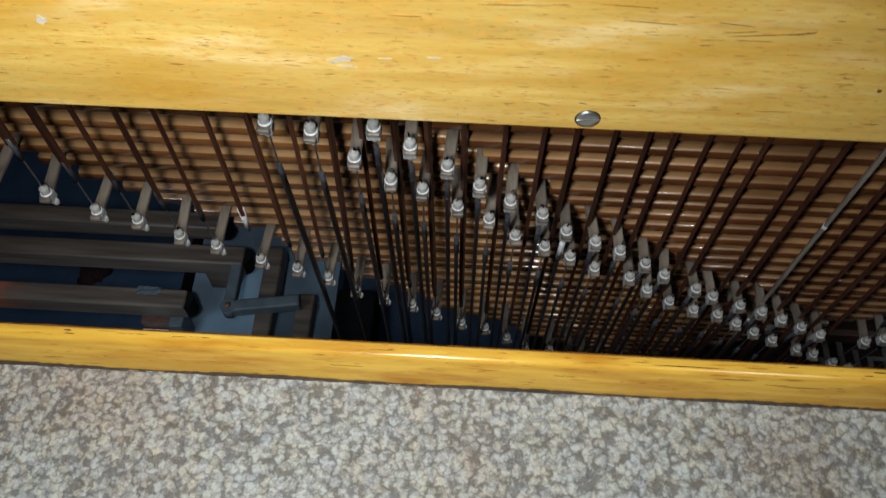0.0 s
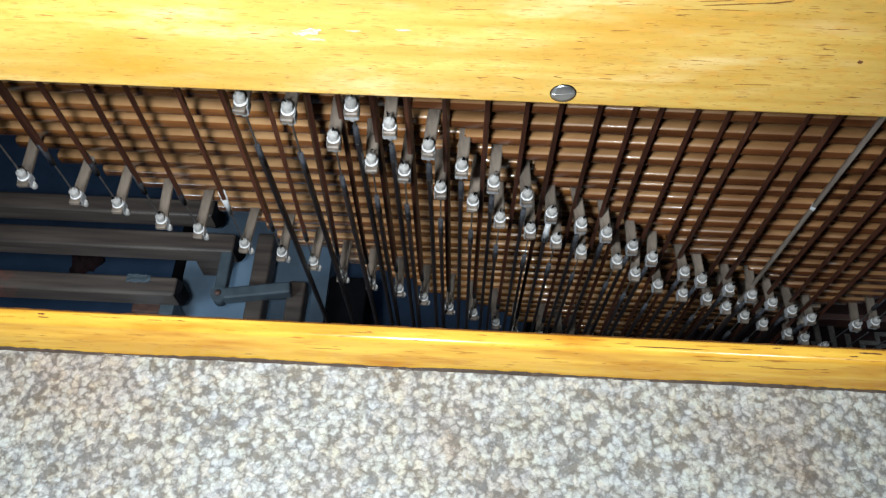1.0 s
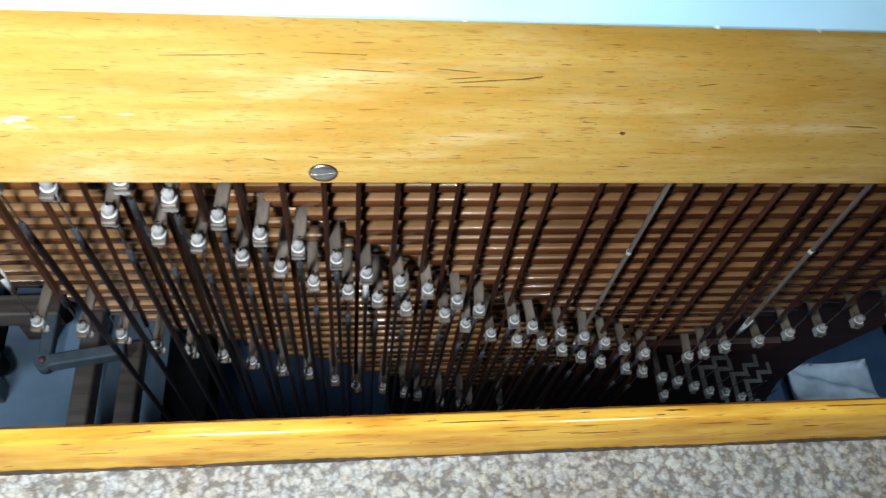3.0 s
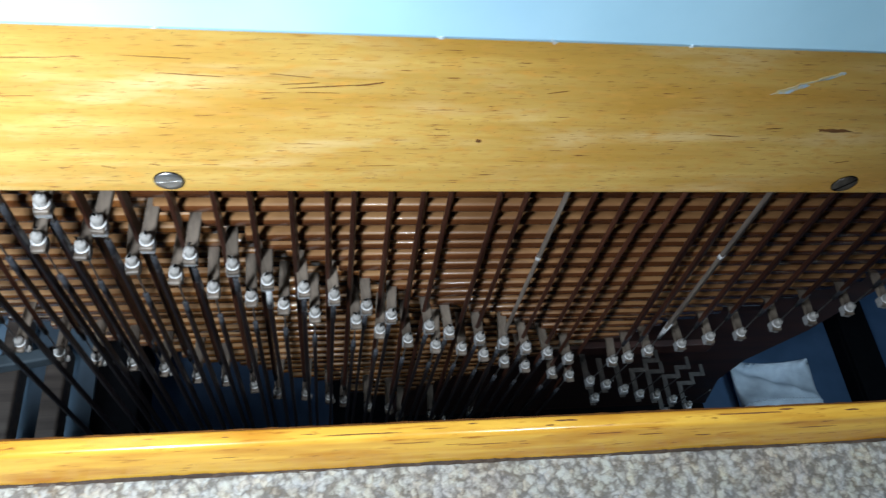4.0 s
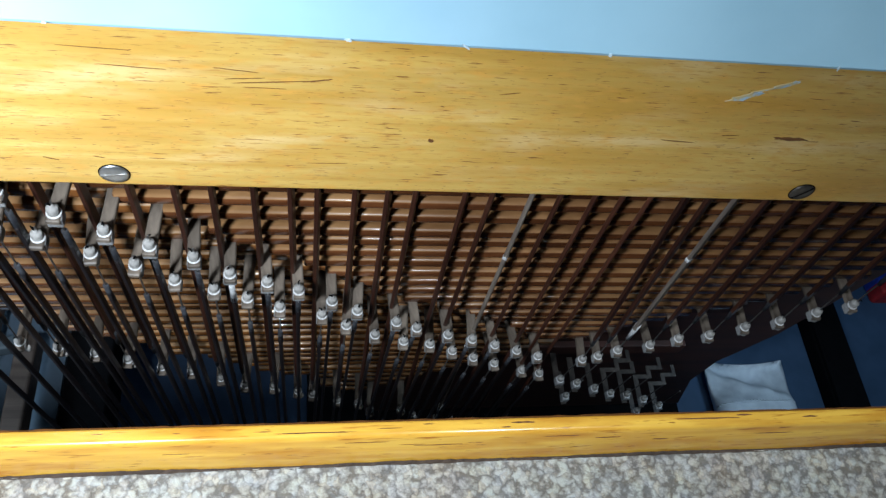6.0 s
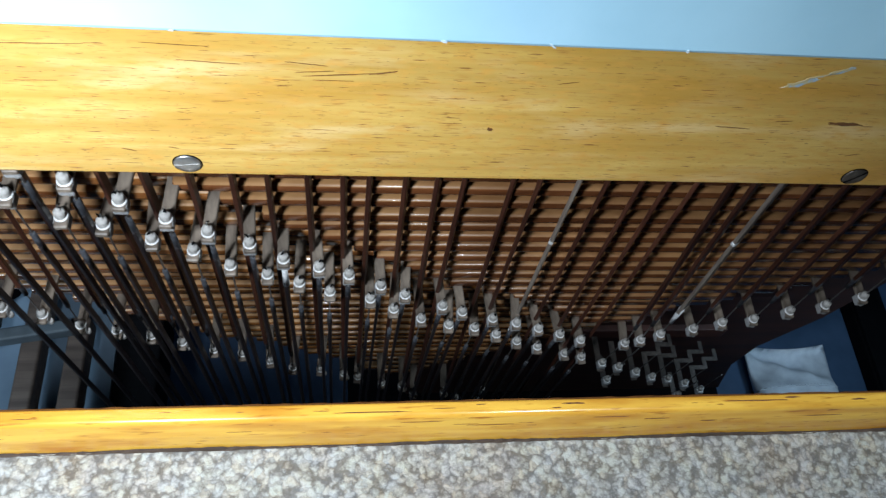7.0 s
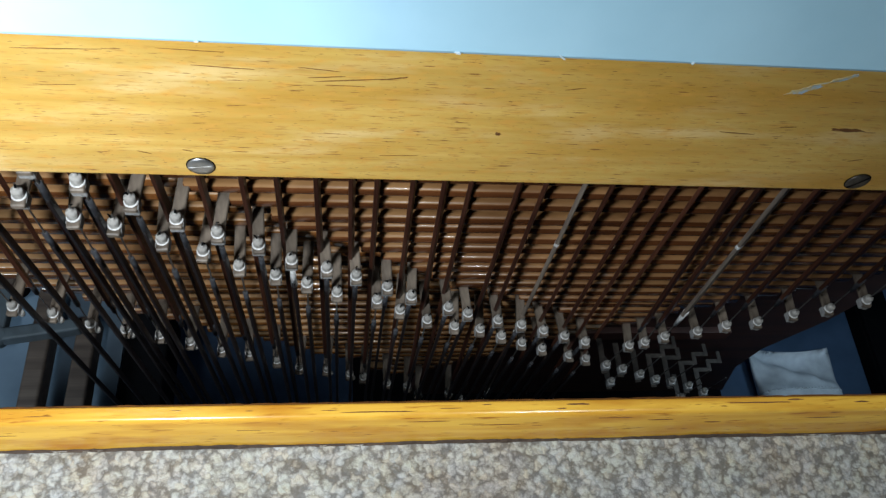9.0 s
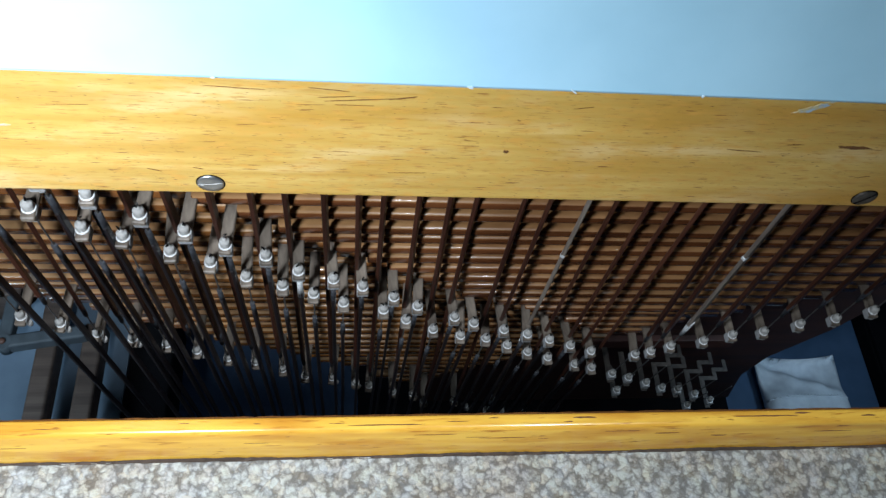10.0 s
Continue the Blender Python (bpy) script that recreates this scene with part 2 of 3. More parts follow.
    bp = n.new("ShaderNodeBump")
    bp.inputs["Strength"].default_value, bp.inputs["Distance"].default_value = 0.4, 0.002
    l.new(chip, bp.inputs["Height"])
    l.new(bp.outputs[0], b.inputs["Normal"])
    return m


FLOOR = floor_material()


# ---- mesh helpers ----
def box(bm, x0, x1, y0, y1, z0, z1, bevel=0.0, seg=2, m=None):
    made = bmesh.ops.create_cube(bm, size=1)["verts"]
    bmesh.ops.transform(bm, verts=made, matrix=Matrix.Translation(((x0 + x1) / 2, (y0 + y1) / 2, (z0 + z1) / 2)) @ Matrix.Diagonal((x1 - x0, y1 - y0, z1 - z0, 1)))
    if bevel:
        edges = list({e for v in made for e in v.link_edges})
        made = [v for v in bmesh.ops.bevel(bm, geom=edges, offset=bevel, segments=seg, affect="EDGES", profile=0.5)["verts"]]
    if m:
        bmesh.ops.transform(bm, verts=made, matrix=m)
    return bm


def tube(bm, a, b, r0, r1=None, sides=8, caps=True):
    a, b = Vector(a), Vector(b)
    q = (b - a).to_track_quat("Z", "Y").to_matrix().to_4x4()
    made = bmesh.ops.create_cone(bm, cap_ends=caps, segments=sides, radius1=r0, radius2=r0 if r1 is None else r1, depth=(b - a).length)["verts"]
    bmesh.ops.transform(bm, verts=made, matrix=Matrix.Translation((a + b) / 2) @ q)
    return bm


def lathe(bm, profile, sides=12):
    """A turned body round z from (radius, height) pairs."""
    rings = [[bm.verts.new((r * math.cos(2 * math.pi * k / sides), r * math.sin(2 * math.pi * k / sides), z)) for k in range(sides)] for r, z in profile]
    for low, high in zip(rings, rings[1:]):
        for k in range(sides):
            bm.faces.new((low[k], low[(k + 1) % sides], high[(k + 1) % sides], high[k]))
    bm.faces.new(rings[0][::-1])
    bm.faces.new(rings[-1])
    return bm


def mesh_of(name, bm, mat, smooth=False):
    me = bpy.data.meshes.new(name)
    bm.normal_update()
    bm.to_mesh(me)
    bm.free()
    me.materials.append(mat)
    if smooth:
        for f in me.polygons:
            f.use_smooth = len(f.vertices) <= 4
    return me


def part(name, bm, mat, parent=None, label="", smooth=False):
    ob = new(name, mesh_of(name, bm, mat, smooth))
    ob.parent = parent
    return tagged(ob, label)


def shared(name, me, parent, at=None):
    ob = new(name, me)
    ob.parent = parent
    if at is not None:
        ob.matrix_basis = at if isinstance(at, Matrix) else Matrix.Translation(at)
    return ob


def thing(name, at, label, category, group=""):
    ob = new(name)
    ob.empty_display_size = 0.05
    ob.location = at
    return tagged(ob, label, category, group)


def structure(name, bm, mat, label):
    return tagged(part(name, bm, mat), label, kind="structure")


# ---- setting ----
def slab(name, x0, x1, y0, y1, z0, z1, mat, label, bevel=0.0):
    return structure(name, box(bmesh.new(), x0, x1, y0, y1, z0, z1, bevel), mat, label)


slab("floor", -3.0, 3.5, -2.5, 0.319, -0.12, 0.011, FLOOR, "grey and brown speckled floor covering up to the wooden sill")
slab("ceiling", -3.0, 3.5, -2.5, 2.2, 2.6, 2.7, PLASTER, "plain pale ceiling of the gallery")
slab("wall_south", -3.0, 3.5, -2.6, -2.5, -0.12, 2.6, PLASTER, "plain wall behind the player's place")
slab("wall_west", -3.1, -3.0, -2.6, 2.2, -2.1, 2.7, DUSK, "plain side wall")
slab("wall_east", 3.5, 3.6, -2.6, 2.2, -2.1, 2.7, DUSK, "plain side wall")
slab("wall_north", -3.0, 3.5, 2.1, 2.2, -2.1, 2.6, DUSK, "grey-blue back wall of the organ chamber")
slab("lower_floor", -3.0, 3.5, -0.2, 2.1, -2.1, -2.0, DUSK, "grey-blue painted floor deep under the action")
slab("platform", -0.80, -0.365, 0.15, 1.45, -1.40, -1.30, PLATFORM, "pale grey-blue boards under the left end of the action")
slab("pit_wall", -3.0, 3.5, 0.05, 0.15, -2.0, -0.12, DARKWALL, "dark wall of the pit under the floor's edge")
panel = slab("case_panel", -3.0, 3.5, 0.272, 0.296, 0.642, 2.6, BLUE, "pale blue painted front panel of the organ case", 0.002)


def sill():
    bm = bmesh.new()
    # section in y and z: nosed front, small step along the top
    sec = [(0.3205, -0.10), (0.3205, 0.012), (0.3262, 0.0335), (0.3318, 0.0490), (0.3330, 0.0520), (0.3348, 0.0541), (0.3368, 0.0550), (0.3390, 0.0552), (0.3472, 0.0552), (0.3486, 0.0545), (0.3492, 0.053), (0.3492, -0.10)]
    ends = [[bm.verts.new((x, y, z)) for y, z in sec] for x in (-2.9, 3.4)]
    n = len(sec)
    for k in range(n):
        bm.faces.new((ends[0][k], ends[1][k], ends[1][(k + 1) % n], ends[0][(k + 1) % n]))
    bm.faces.new(ends[0])
    bm.faces.new(ends[1][::-1])
    bmesh.ops.recalc_face_normals(bm, faces=bm.faces)
    ob = structure("trim_sill", bm, SILL, "golden varnished pine sill along the floor's edge")
    for f in ob.data.polygons:
        f.use_smooth = 0.045 < f.center.z < 0.05515 and f.center.y < 0.3385
    return ob


SILL_BAR = sill()


def worn_edge():
    """Bare dark wood along the sill's inner edge, unevenly broken."""
    rng, bm, n, rows = random.Random(3), bmesh.new(), 300, []
    for k in range(n + 1):
        x = -1.2 + 2.8 * k / n
        y = 0.3514 + rng.uniform(-0.0004, 0.0006)
        rows.append([bm.verts.new((x, a, z)) for a, z in ((0.3493, 0.0525), (y, 0.0515), (y, 0.0), (0.3493, 0.0))])
    for a, c in zip(rows, rows[1:]):
        for q in range(3):
            bm.faces.new((a[q], c[q], c[q + 1], a[q + 1]))
    bmesh.ops.recalc_face_normals(bm, faces=bm.faces)
    return part("worn_edge", bm, STREAK, SILL_BAR, "dark worn inner edge")


worn_edge()


def sill_streak(x, up, length, height, seed):
    rng = random.Random(seed)
    bm = bmesh.new()
    n = 16
    if up > 0.48:
        foot, way, out = Vector((x, 0.3392 + (up - 0.48) * 0.0155, 0.0552)), Vector((0, 1, 0)), Vector((0, 0, 0.0003))
    else:
        way = Vector((0, 0.0056, 0.0155)).normalized()
        out = Vector((0, -way.z, way.y)) * 0.0004
        foot = Vector((x, 0.3262, 0.0335)) + way * (0.001 + 0.0145 * up / 0.48)
    ring = [(math.cos(a) * length / 2 * rng.uniform(0.75, 1.1), math.sin(a) * height / 2 * rng.uniform(0.5, 1.2)) for a in (2 * math.pi * k / n for k in range(n))]
    low = [bm.verts.new(foot + Vector((u, 0, 0)) + way * w - out * 0.3) for u, w in ring]
    top = [bm.verts.new(v.co + out) for v in low]
    bm.faces.new(top)
    for k in range(n):
        bm.faces.new((low[k], low[(k + 1) % n], top[(k + 1) % n], top[k]))
    bmesh.ops.recalc_face_normals(bm, faces=bm.faces)
    return part("streak", bm, STREAK, SILL_BAR, "dark streak in the pine")


for k, (x, up, ln, h) in enumerate(((0.250, 0.50, 0.085, 0.0022), (0.300, 0.44, 0.05, 0.0018), (0.200, 0.65, 0.02, 0.0014), (0.458, 0.80, 0.03, 0.0035), (0.440, 0.52, 0.012, 0.0025), (0.657, 0.70, 0.09, 0.0026), (0.703, 0.88, 0.022, 0.003), (-0.423, 0.82, 0.010, 0.004), (-0.420, 0.58, 0.016, 0.002),
                                    (-0.30, 0.75, 0.02, 0.0012), (-0.078, 0.56, 0.03, 0.0010), (0.05, 0.80, 0.012, 0.0012), (0.12, 0.70, 0.01, 0.0014), (0.322, 0.66, 0.03, 0.0012), (0.36, 0.86, 0.012, 0.0016), (0.78, 0.64, 0.02, 0.003),
                                    (0.372, 0.20, 0.06, 0.0016), (0.345, 0.26, 0.03, 0.0010), (0.12, 0.15, 0.03, 0.0009), (-0.12, 0.10, 0.045, 0.0010), (0.55, 0.30, 0.03, 0.0022), (0.50, 0.46, 0.045, 0.0016), (0.61, 0.12, 0.02, 0.0030), (0.74, 0.25, 0.05, 0.0022))):
    sill_streak(x, up, ln * 0.9, h * 0.68, k)


def gap_strip():
    """Dirt along the joint of floor covering and sill, with an uneven upper edge."""
    rng, bm, n = random.Random(8), bmesh.new(), 420
    rows = []
    for k in range(n + 1):
        x = -1.2 + 2.8 * k / n
        top = 0.0105 + 0.0022 * math.sin(23 * x) + rng.uniform(-0.0012, 0.0022)
        rows.append([bm.verts.new((x, y, z)) for y, z in ((0.3178 + rng.uniform(-0.0008, 0.0004), 0.0115), (0.3195, top + 0.002), (0.3204, top + 0.003), (0.3204, 0.0))])
    for a, c in zip(rows, rows[1:]):
        for q in range(3):
            bm.faces.new((a[q], c[q], c[q + 1], a[q + 1]))
    bmesh.ops.recalc_face_normals(bm, faces=bm.faces)
    return structure("trim_gap", bm, GAPDIRT, "dark dirty strip between floor covering and sill")


gap_strip()

# ---- pine beam with its two screws ----
beam = thing("pine_beam", (0.3, 0.443, 0.316), "golden varnished pine beam with dark grain and blue paint smears", "beam")
part("plank", box(bmesh.new(), -3.2, 3.1, 0.0, 0.045, 0.0, 0.34, 0.003, 3), PINE, beam)




def patch(name, x, y, z, length, height, mat, parent, label="", tilt=0.0, seed=0, lean=0.0):
    """A thin uneven flake lying on a face that looks towards the room: paint, crack or knot."""
    rng = random.Random(seed)
    bm = bmesh.new()
    n = 22
    ring = []
    for k in range(n):
        a = 2 * math.pi * k / n
        r = 1 + rng.uniform(-0.22, 0.15)
        ring.append((r * math.cos(a) * length / 2, r * math.sin(a) * height / 2 * rng.uniform(0.5, 1.2)))
    low = [bm.verts.new((u, 0.0, w)) for u, w in ring]
    top = [bm.verts.new((u * 0.94, -0.0003, w * 0.9)) for u, w in ring]
    bm.faces.new(top[::-1])
    bm.faces.new(low)
    for k in range(n):
        bm.faces.new((low[k], top[k], top[(k + 1) % n], low[(k + 1) % n]))
    bmesh.ops.recalc_face_normals(bm, faces=bm.faces)
    ob = part(name, bm, mat, parent, label)
    ob.matrix_basis = Matrix.Translation(Vector((x, y, z)) - parent.location) @ pose(0, 0, 0, lean, tilt, 0)
    return ob


for k, (x, z, ln, h, tilt) in enumerate(((0.214, 0.4335, 0.062, 0.0016, -6), (0.196, 0.4355, 0.03, 0.0013, -6), (0.240, 0.4365, 0.022, 0.0024, -12), (0.366, 0.433, 0.016, 0.0012, -12), (0.208, 0.4275, 0.03, 0.0010, 0), (0.503, 0.3905, 0.036, 0.0016, 4),
                                         (0.541, 0.3995, 0.016, 0.0018, -3), (0.063, 0.3465, 0.012, 0.0016, 18), (0.094, 0.350, 0.009, 0.0012, 12), (-0.112, 0.3715, 0.010, 0.0014, -8), (0.250, 0.3505, 0.034, 0.0009, -2), (0.620, 0.360, 0.016, 0.0014, -14), (0.19, 0.4425, 0.03, 0.0011, 6),
                                         (0.13, 0.441, 0.05, 0.0012, 3), (0.03, 0.452, 0.06, 0.0012, -2), (-0.22, 0.455, 0.07, 0.0012, 1), (-0.05, 0.437, 0.03, 0.0009, 0), (0.11, 0.4555, 0.045, 0.0013, 2), (0.02, 0.4185, 0.03, 0.0008, -2))):
    patch("crack", x, 0.443, z, ln * 0.85, h * 0.55, STREAK, beam, "thin dark crack along the grain", tilt, k + 3)
patch("nail_hole", 0.3205, 0.443, 0.3805, 0.0045, 0.0042, STREAK, beam, "small dark nail hole", 0, 2)
patch("knot", 0.591, 0.443, 0.398, 0.030, 0.0052, STREAK, beam, "long dark knot", 2, 9)
for x, z, ln, h, tilt, mat in ((0.532, 0.4415, 0.026, 0.007, -24, SMEAR), (0.555, 0.455, 0.019, 0.006, -26, SMEAR), (0.543, 0.449, 0.022, 0.0016, -20, SMEAR), (-0.103, 0.389, 0.022, 0.008, -10, GREYSMEAR), (-0.097, 0.3815, 0.016, 0.003, 5, GREYSMEAR), (-0.028, 0.395, 0.013, 0.003, 0, GREYSMEAR), (-0.066, 0.392, 0.012, 0.002, 0, GREYSMEAR), (-0.327, 0.4175, 0.008, 0.012, 30, GREYSMEAR)):
    patch("paint_smear", x, 0.443, z, ln, h, mat, beam, "blue paint smear" if mat is SMEAR else "pale grey paint smear", tilt, int(abs(x) * 1000))


def screw(at, turn, label, metal, groove):
    s = thing("coach_screw", at, label, "screw", "screws in the pine beam")
    bm = bmesh.new()
    lathe(bm, [(0.0100, 0.0), (0.0100, 0.0006), (0.0092, 0.0014), (0.006, 0.0018), (0.0008, 0.0020)], 24)
    part("head", bm, metal, s, smooth=True)
    part("slot", box(bmesh.new(), -0.0096, 0.0096, -0.0008, 0.0008, 0.0008, 0.00205), groove, s, "screwdriver slot")
    part("dirt_ring", lathe(bmesh.new(), [(0.0109, 0.0001), (0.0107, 0.0004), (0.0098, 0.0005)], 24), BLACK, s, "dark ring of dirt round the head")
    s.matrix_world = Matrix.Translation(at) @ pose(0, 0, 0, 90, 0, 0) @ pose(0, 0, 0, 0, 0, turn)
    return s


screw((0.101, 0.4428, 0.331), 8, "round slotted steel screw head in the pine beam", STEEL, WIRE)
screw((0.640, 0.4428, 0.331), 50, "dull brown slotted steel screw head in the pine beam", DULL, BLACK)


# ---- roller boards ----
def layer(z):
    """How far forward the row of nuts stands at that height: the action leans back a little."""
    return 0.59 - 0.12 * z


LINE_A = [(-0.624, -0.02), (-0.574, -0.063), (-0.524, -0.114), (-0.473, -0.138), (-0.426, -0.187), (-0.378, -0.217), (-0.319, -0.267), (-0.265, -0.296), (-0.219, -0.329), (-0.178, -0.381), (-0.131, -0.411),
          (-0.083, -0.442), (-0.04, -0.481), (0.007, -0.529), (0.053, -0.556), (0.099, -0.609), (0.139, -0.661), (0.192, -0.677), (0.238, -0.715), (0.267, -0.745), (0.32, -0.803), (0.366, -0.827), (0.397, -0.9), (0.466, -0.894)]
LINE_U = [(-0.228, 0.146), (-0.178, 0.131), (-0.134, 0.073), (-0.093, 0.021), (-0.053, -0.001), (-0.007, -0.044), (0.037, -0.078), (0.077, -0.129), (0.123, -0.161), (0.165, -0.193), (0.208, -0.231), (0.269, -0.263),
          (0.308, -0.312), (0.357, -0.362), (0.408, -0.397), (0.455, -0.414), (0.501, -0.455), (0.548, -0.499), (0.596, -0.538), (0.663, -0.588), (0.705, -0.615)]
LINE_W = [(-0.105, 0.145), (-0.065, 0.107), (-0.021, 0.062), (0.02, 0.017), (0.062, -0.021), (0.108, -0.055), (0.147, -0.105), (0.193, -0.135), (0.234, -0.163), (0.281, -0.206), (0.32, -0.246), (0.384, -0.299),
          (0.42, -0.328), (0.477, -0.364), (0.523, -0.39), (0.57, -0.423), (0.618, -0.458), (0.668, -0.496)]
LINE_R = [(0.762, -0.521), (0.785, -0.499), (0.81, -0.464), (0.86, -0.434), (0.898, -0.397), (0.948, -0.379), (0.992, -0.336), (1.04, -0.306), (1.081, -0.263), (1.122, -0.225)]
LINE_S = [(0.764, -0.664), (0.811, -0.698), (0.867, -0.745), (0.922, -0.794), (0.967, -0.812), (1.028, -0.860), (1.096, -0.928), (1.062, -0.983), (0.823, -0.811)]


def along(line, z):
    """The x at which a falling line of nuts passes the height z."""
    pts = sorted(line, key=lambda q: q[1])
    return float(np.interp(z, [q[1] for q in pts], [q[0] for q in pts]))


def roller_mesh(x0, x1, height):
    """A squared bar with rounded front edges and slightly chamfered ends; its upper face is dusty."""
    bm = bmesh.new()
    y, z, r = 0.0095, height / 2, 0.0046
    section = [(y, z), (-y + r, z)]
    section += [(-y + r - r * math.sin(a), z - r + r * math.cos(a)) for a in (math.radians(d) for d in (30, 60, 90))]
    section += [(-y + r - r * math.cos(a), -z + r - r * math.sin(a)) for a in (math.radians(d) for d in (0, 30, 60, 90))]
    section += [(y, -z)]
    rings = [[bm.verts.new((x, q[0] * k, q[1] * k)) for q in section] for x, k in ((x0, 0.8), (x0 + 0.002, 1.0), (x1 - 0.002, 1.0), (x1, 0.8))]
    n = len(section)
    for low, high in zip(rings, rings[1:]):
        for k in range(n):
            bm.faces.new((low[k], high[k], high[(k + 1) % n], low[(k + 1) % n]))
    bm.faces.new(rings[0])
    bm.faces.new(rings[-1][::-1])
    bmesh.ops.recalc_face_normals(bm, faces=bm.faces)
    return bm


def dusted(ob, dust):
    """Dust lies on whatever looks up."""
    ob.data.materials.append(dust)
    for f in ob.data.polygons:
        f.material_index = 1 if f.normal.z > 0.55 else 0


def rows_of(seen, top, bottom, rng):
    """The heights of the rollers: a known run, continued upwards and downwards at the usual pitch."""
    rows = list(seen)
    while rows[0] < top:
        rows.insert(0, rows[0] + PITCH * rng.choice((1.0, 1.1, 1.15)))
    while rows[-1] > bottom:
        rows.append(rows[-1] - PITCH * rng.choice((0.85, 1.0, 1.0, 1.1)))
    return rows


PITCH = 0.0345
WIDE_ROWS = (0.062, 0.021, -0.014, -0.051, -0.088, -0.127, -0.162, -0.198, -0.235, -0.275, -0.308, -0.341, -0.380, -0.408, -0.445, -0.481, -0.512, -0.544, -0.585)
FRONT_ROWS = (0.045, 0.008, -0.029, -0.073, -0.103, -0.138, -0.172, -0.210, -0.250, -0.286, -0.321)
ARM_MESH = mesh_of("arm", box(bmesh.new(), -0.0076, 0.0076, -0.010, 0.062, -0.0035, 0.0035, 0.0012, 1), ARM)


def roller_board(label, seen, heights, left, right, behind, lines, wood, dust):
    board = thing("roller_board", (0, 0, 0), label, "roller board")
    top, bottom = heights
    rng = random.Random(int(behind * 1000))
    rows = [(z, left(z), right(z)) for z in rows_of(seen, top, bottom, rng)]
    # the backing follows the stepped ends of the rollers
    bm = bmesh.new()
    outline = [(x0, z) for z, x0, _ in rows] + [(x1, z) for z, _, x1 in rows[::-1]]
    front = [bm.verts.new((x, layer(z) + behind + 0.016, z)) for x, z in outline]
    back = [bm.verts.new((x, layer(z) + behind + 0.030, z)) for x, z in outline]
    bm.faces.new(front)
    bm.faces.new(back[::-1])
    for k in range(len(front)):
        j = (k + 1) % len(front)
        bm.faces.new((front[j], front[k], back[k], back[j]))
    bmesh.ops.recalc_face_normals(bm, faces=bm.faces)
    part("backboard", bm, BACK, board)
    made = []
    for z, x0, x1 in rows:
        if x1 - x0 < 0.03:
            continue
        ob = part("roller", roller_mesh(x0 - 0.012 - rng.uniform(0, 0.01), x1 + 0.012, rng.uniform(0.0175, 0.0205)), wood, board, "", True)
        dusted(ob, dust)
        ob.location = (0, layer(z) + behind + rng.uniform(-0.001, 0.001), z)
        made.append((z, ob))
    for line in lines:
        for x, z in line:
            ob = min(made, key=lambda q: abs(q[0] - z))[1]
            reach = (behind + 0.012) / 0.062
            arm = shared("arm", ARM_MESH, ob)
            arm.location = (x, layer(z) - ob.location.y, z - 0.004 - ob.location.z)
            arm.scale = (1, reach, 1)
            arm.rotation_euler = (radians(rng.uniform(-4, 4)), 0, radians(rng.uniform(-5, 5)))
    return board


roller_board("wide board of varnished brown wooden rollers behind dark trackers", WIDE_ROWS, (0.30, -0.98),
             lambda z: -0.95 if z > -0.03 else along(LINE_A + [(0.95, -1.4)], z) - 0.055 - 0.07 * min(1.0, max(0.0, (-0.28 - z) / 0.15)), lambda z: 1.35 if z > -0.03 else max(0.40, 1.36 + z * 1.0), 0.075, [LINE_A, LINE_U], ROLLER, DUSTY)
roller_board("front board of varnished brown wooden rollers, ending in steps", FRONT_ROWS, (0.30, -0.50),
             lambda z: along(LINE_W, z) + 0.01 if z < 0.14 else -0.115 - (z - 0.14), lambda z: min(1.3, along([(-x, zz) for x, zz in LINE_R], z) * -1 + max(0, z + 0.225) * 1.0) + 0.012, 0.056, [LINE_W, LINE_R], DIMROLLER, DIMDUSTY)


def end_board():
    """The plain board behind the stepped right-hand ends of the rollers, widened to fill the shade beside them."""
    t = thing("end_board", (0, 0, 0), "reddish-brown board behind the stepped roller ends, darkened and widened for the shade there", "board")
    bm = bmesh.new()
    outline = [(0.45, -0.30), (1.24, -0.12), (1.42, -0.45), (1.42, -0.85), (1.38, -1.10), (1.40, -1.30), (1.50, -1.60), (0.45, -1.60)]
    front = [bm.verts.new((x, layer(z) + 0.16, z)) for x, z in outline]
    back = [bm.verts.new((x, layer(z) + 0.185, z)) for x, z in outline]
    bm.faces.new(front)
    bm.faces.new(back[::-1])
    for k in range(len(front)):
        j = (k + 1) % len(front)
        bm.faces.new((front[j], front[k], back[k], back[j]))
    bmesh.ops.recalc_face_normals(bm, faces=bm.faces)
    part("panel", bm, ENDBOARD, t)
    for z in (-0.34, -0.62, -0.92):
        part("batten", box(bmesh.new(), 0.62, 1.19, layer(z) + 0.142, layer(z) + 0.1598, z - 0.022, z + 0.022, 0.002), ENDBOARD, t, "reddish batten")


end_board()


# ---- trackers ----
def nut_mesh():
    return mesh_of("nut", lathe(bmesh.new(), [(0.0062, 0.0), (0.0067, 0.0012), (0.0066, 0.0088), (0.0060, 0.0104), (0.0038, 0.0114), (0.0028, 0.0124), (0.0024, 0.0148), (0.0010, 0.0154)], 14), NUT, True)


